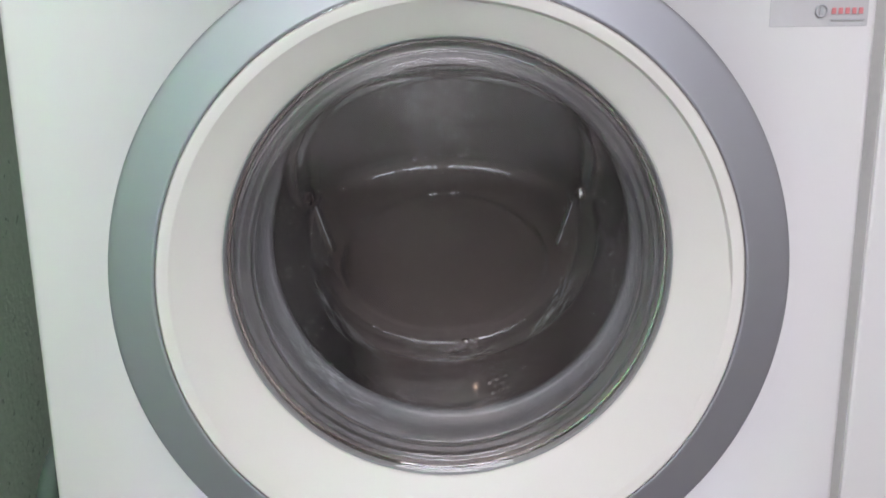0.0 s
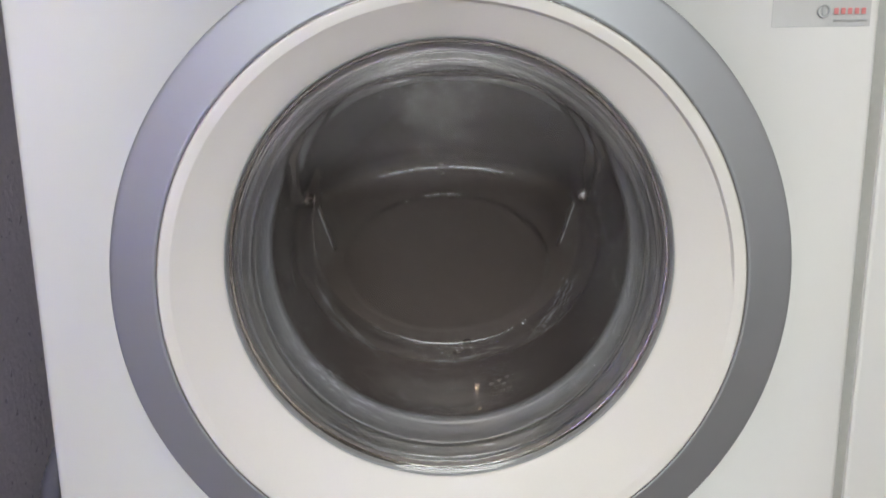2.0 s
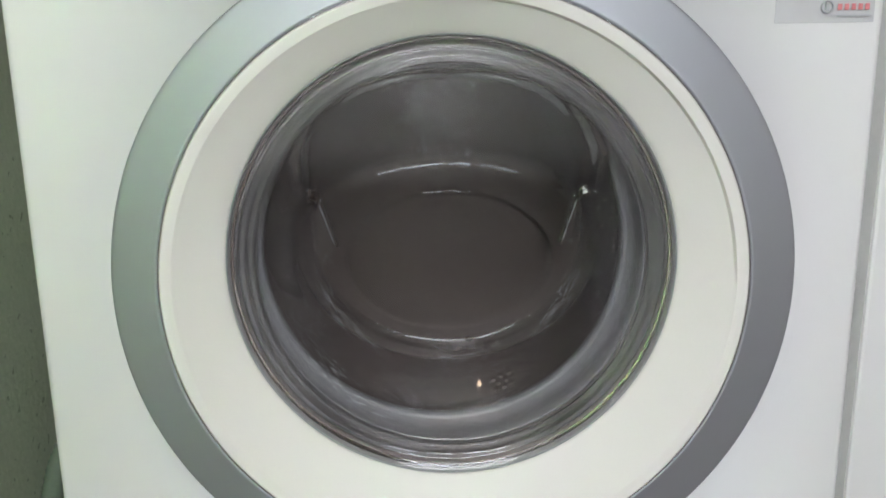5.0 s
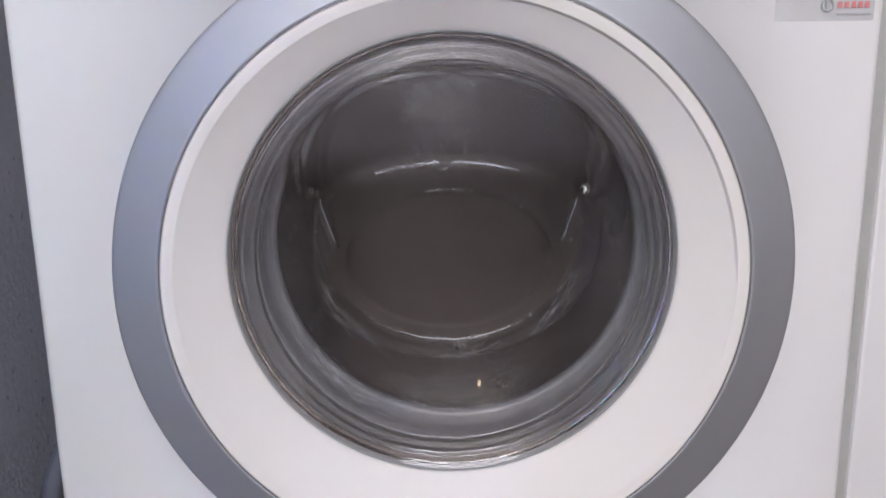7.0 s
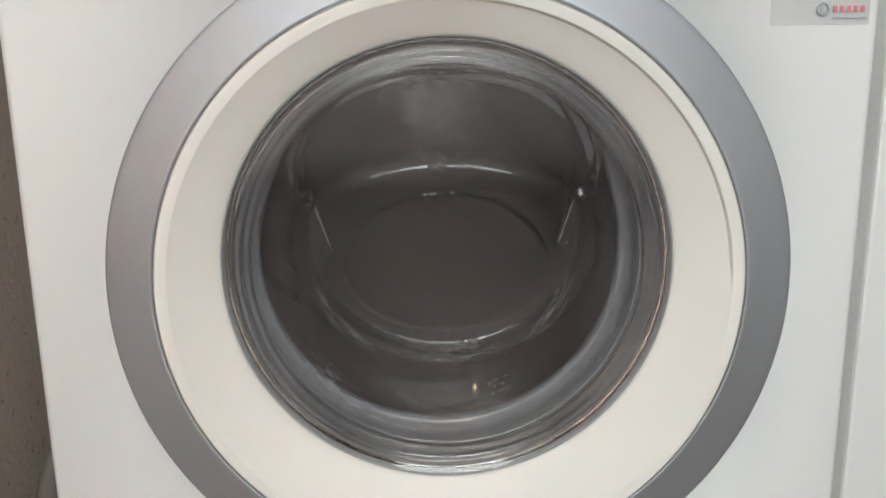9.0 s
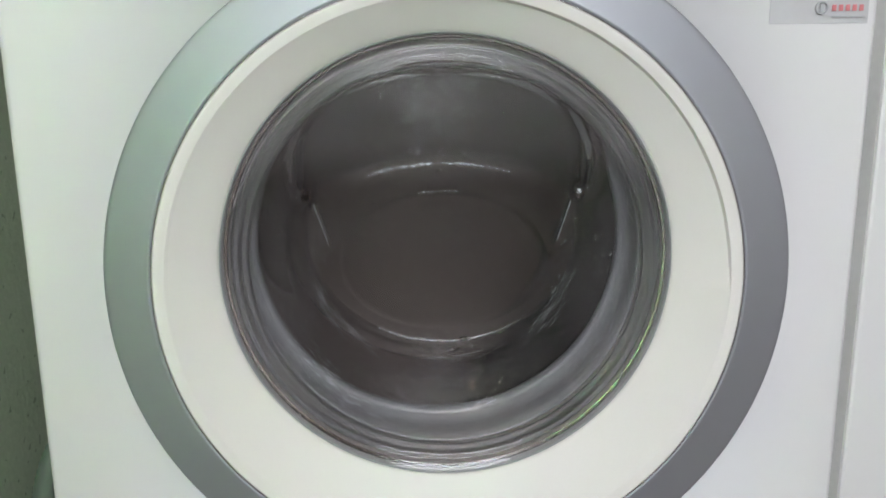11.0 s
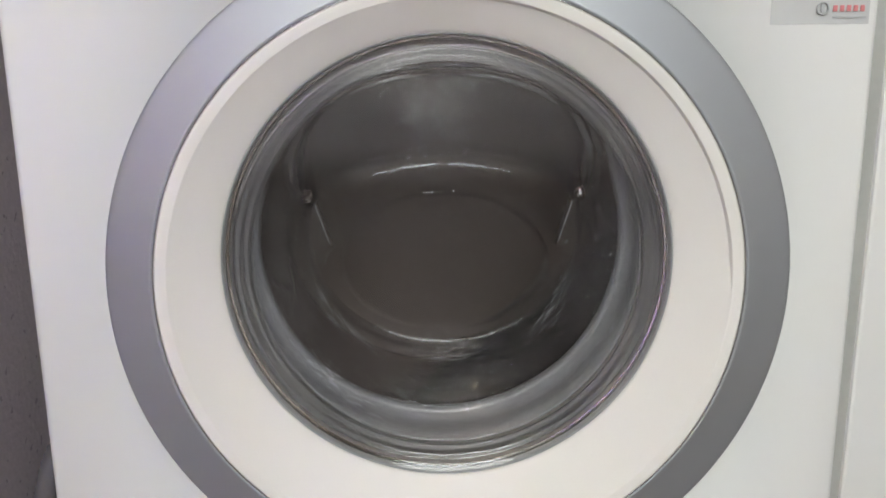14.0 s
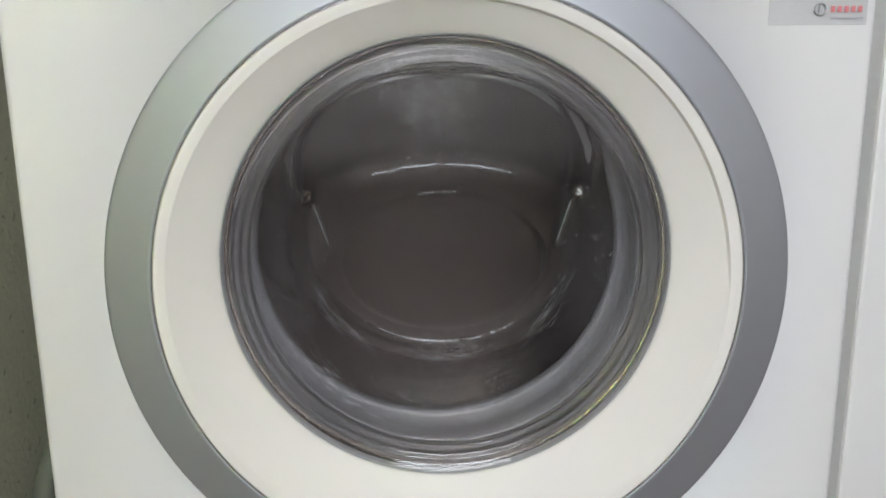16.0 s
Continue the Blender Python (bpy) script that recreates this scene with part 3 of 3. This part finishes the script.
    boxed("badge_bar", (0.2589, -0.0020, 0.6030), (0.2613, -0.0013, 0.6086), GREYPRINT, plate)
    for k in range(5):
        x = 0.2673 + k * 0.00475
        boxed("print_block", (x, -0.0018, 0.6036), (x + 0.0031, -0.0013, 0.6078), RED, plate, 0.0003)
    boxed("print_line", (0.2673, -0.0017, 0.5992), (0.2908, -0.0013, 0.6003), GREYPRINT, plate)


washing_machine()


def gasket():
    pr = curve_profile([(0.192, 0.034), (0.180, 0.036), (0.171, 0.046), (0.166, 0.042), (0.159, 0.050), (0.1565, 0.066), (0.1520, 0.074), (0.1495, 0.076), (0.1480, 0.080), (0.1492, 0.086), (0.156, 0.090), (0.168, 0.094), (0.195, 0.096)], 5)
    return part("door_gasket", fit_to_view(lathe(pr, 192), (0, 0, 0)), RUBBER, machine, "grey rubber bellows behind the glass")


def drum():
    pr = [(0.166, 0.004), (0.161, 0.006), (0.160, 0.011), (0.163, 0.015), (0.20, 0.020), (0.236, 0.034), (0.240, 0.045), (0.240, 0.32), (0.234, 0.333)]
    ob = part("drum", fit_to_view(lathe(pr, 128), (0, 0, 0)), STEEL, machine, "dull stainless steel wash drum")
    part("drum_back", fit_to_view(lathe([(0.2335, 0.333), (0.226, 0.342), (0.18, 0.345), (0.125, 0.345), (0.06, 0.352), (0.0001, 0.354)], 128), (0, 0, 0)), STEEL_SHADED, ob, "pressed drum back with shade in its colour")
    return ob


def laundry():
    """A wet bundle pressed against the drum wall, thick in the middle."""
    bm = bmesh.new()
    rows = []
    nA, nS = 60, 18
    for i in range(nA + 1):
        a = radians(-90 + (i / nA - 0.5) * 108)
        w = math.sin(math.pi * i / nA) ** 0.8
        ring = []
        for j in range(nS):
            b = 2 * math.pi * j / nS
            y = 0.090 + (0.012 + 0.062 * w) * math.cos(b)
            r = 0.192 + (0.006 + 0.070 * w) * math.sin(b)
            d = 0.007 * w * noise.noise((12 * a, 30 * y, 30 * r))
            r = min(0.2385, r + d)
            ring.append(bm.verts.new((r * math.cos(a), y + d, r * math.sin(a))))
        rows.append(ring)
    for p, q in zip(rows, rows[1:]):
        for i in range(nS):
            bm.faces.new((p[i], p[(i + 1) % nS], q[(i + 1) % nS], q[i]))
    bm.faces.new(rows[0])
    bm.faces.new(rows[-1])
    ob = part("laundry", fit_to_view(bm, (0, 0, 0)), CLOTH)
    return tagged(ob, "dark wet laundry bundle pressed against the drum wall", "laundry")


GASKET, DRUM, LAUNDRY = gasket(), drum(), laundry()

# ---- beside the machine ----
def neighbour():
    n = new("white_cabinet")
    n.location, n.rotation_euler = (0.6085, 0, 0.002), (0, radians(0.4), 0)
    tagged(n, "white smooth cabinet beside the washing machine", "cabinet")
    boxed("body", (-0.2965, 0.026, 0.0), (0.30, 0.59, 0.86), WHITE, n, 0.002)
    d = boxed("door", (-0.3005, 0.004, 0.06), (0.30, 0.0245, 0.858), WHITE, n, 0.003)
    boxed("handle", (0.20, -0.022, 0.70), (0.28, -0.012, 0.715), CHROME, d, 0.003)
    boxed("plinth", (-0.298, 0.012, 0.0), (0.298, 0.0245, 0.057), WHITE, n)
    # grey strip whose colour stands in for the shade in the open gap
    t = boxed("gap_shade", (0.3018, 0.007, 0.0), (0.3150, 0.022, 0.86), GAP_GREY)
    tagged(t, "grey strip painted for the shade in the gap beside the machine", "trim", kind="structure")


neighbour()


def drain_hose():
    pts = []
    key = [Vector(p) for p in ((-0.335, 0.30, 0.235), (-0.362, 0.25, 0.228), (-0.385, 0.22, 0.205), (-0.402, 0.205, 0.165), (-0.410, 0.20, 0.11), (-0.408, 0.20, 0.05), (-0.395, 0.21, 0.014), (-0.365, 0.27, 0.0125))]
    for i in range(len(key) - 1):
        a, b, c, d = key[max(i - 1, 0)], key[i], key[i + 1], key[min(i + 2, len(key) - 1)]
        for k in range(12):
            t = k / 12
            pts.append(0.5 * (2 * b + (c - a) * t + (2 * a - 5 * b + 4 * c - d) * t * t + (3 * b - a - 3 * c + d) * t ** 3))
    ob = part("drain_hose", sweep(pts, 0.0105, ribs=0.0012), HOSE)
    tagged(ob, "dark grey ribbed drain hose curving between machine and wall", "hose")


drain_hose()


# ---- colour-changing lamp on the plaster wall ----
# assumed source of the colour-changing light; its turning wheel is invented
LANTERN = Vector((-0.25, -0.90, 0.60))


def mood_lamp():
    n = new("mood_lamp")
    n.location = LANTERN
    tagged(n, "wall lamp with slowly turning coloured filters", "lamp")
    bm = bmesh.new()
    box(bm, (X0 - LANTERN.x, -0.02, 0.0785), (0.02, 0.02, 0.10), 0.004)
    part("bracket", bm, HOUSING, n, smooth=False)
    bm = bmesh.new()
    bmesh.ops.create_cone(bm, cap_ends=True, segments=40, radius1=0.062, radius2=0.062, depth=0.012, matrix=Matrix.Translation((0, 0, 0.072)))
    part("cap", bm, HOUSING, n, smooth=False)
    bm = bmesh.new()
    bmesh.ops.create_cone(bm, cap_ends=True, segments=40, radius1=0.062, radius2=0.062, depth=0.008, matrix=Matrix.Translation((0, 0, -0.070)))
    part("bottom_plate", bm, HOUSING, n, smooth=False)
    # housing shell, open towards the machine
    bm = bmesh.new()
    m = 28
    lo, hi = -0.066, 0.066
    rows = []
    for i in range(m + 1):
        a = radians(240 + 208 * i / m)
        rows.append([bm.verts.new((r * math.cos(a), r * math.sin(a), z)) for r, z in ((0.058, lo), (0.062, lo), (0.062, hi), (0.058, hi))])
    for p, q in zip(rows, rows[1:]):
        for k in range(4):
            bm.faces.new((p[k], p[(k + 1) % 4], q[(k + 1) % 4], q[k]))
    bm.faces.new(rows[0])
    bm.faces.new(rows[-1])
    part("housing", bm, HOUSING, n, smooth=False)
    # long flap, added out of view, that keeps the coloured light on the wall
    a, t = radians(97), 0.003
    u, w = Vector((math.cos(a), math.sin(a), 0)), Vector((math.sin(a), -math.cos(a), 0))
    bm = bmesh.new()
    vs = [bm.verts.new(u * r + w * (0.004 + d) + Vector((0, 0, z))) for r, d, z in ((0.058, 0.0, -0.07), (0.40, 0.0, -0.26), (0.40, 0.0, 0.26), (0.058, 0.0, 0.07),
                                                                                    (0.058, t, -0.07), (0.40, t, -0.26), (0.40, t, 0.26), (0.058, t, 0.07))]
    for f in ((0, 1, 2, 3), (4, 5, 6, 7), (0, 1, 5, 4), (1, 2, 6, 5), (2, 3, 7, 6), (3, 0, 4, 7)):
        bm.faces.new([vs[k] for k in f])
    part("added_flap", bm, HOUSING, n, smooth=False)
    bm = bmesh.new()
    bmesh.ops.create_cone(bm, cap_ends=True, segments=64, radius1=0.02, radius2=0.02, depth=0.12)
    return part("filter_wheel", bm, colour_wheel(720), n, "glowing many-coloured filter wheel")


WHEEL = mood_lamp()


# ---- what moves ----
def motions():
    # turns of the drum since the start: it speeds up slowly
    ts = np.array([0.1, 3.33, 3.73, 6.75, 7.83, 11.28, 11.95, 15.28, 15.93])
    ns = np.array([0, 8, 9, 17, 20, 30, 32, 42, 44])
    turn = np.polyfit(ts, ns, 3)
    drum_rows, gasket_rows, cloth_rows = [], [], []
    for k in range(241):
        t = k / 15
        a = 360 * float(np.polyval(turn, t)) - 90          # where the load is, degrees counter-clockwise
        dx, dz = -0.0055 * math.cos(radians(a)), -0.0055 * math.sin(radians(a))
        spin = -(a + 90)
        drum_rows.append((t, pose(G.x + dx, 0.094 * VIEW_SCALE + VIEW_DEPTH, G.z + dz, 0, spin, 0)))
        cloth_rows.append((t, pose(G.x + dx, 0.094 * VIEW_SCALE + VIEW_DEPTH, G.z + dz, 0, spin, 0)))
        gasket_rows.append((t, pose(G.x + dx, VIEW_DEPTH, G.z + dz)))
    walk(DRUM, drum_rows)
    walk(LAUNDRY, cloth_rows)
    walk(GASKET, gasket_rows)
    # one round of colours in 5.8 s; the open side faces +y
    walk(WHEEL, [(t / 2, pose(0, 0, 0, 0, 0, -65 - 360 * (t / 2) / 5.8)) for t in range(33)])


motions()
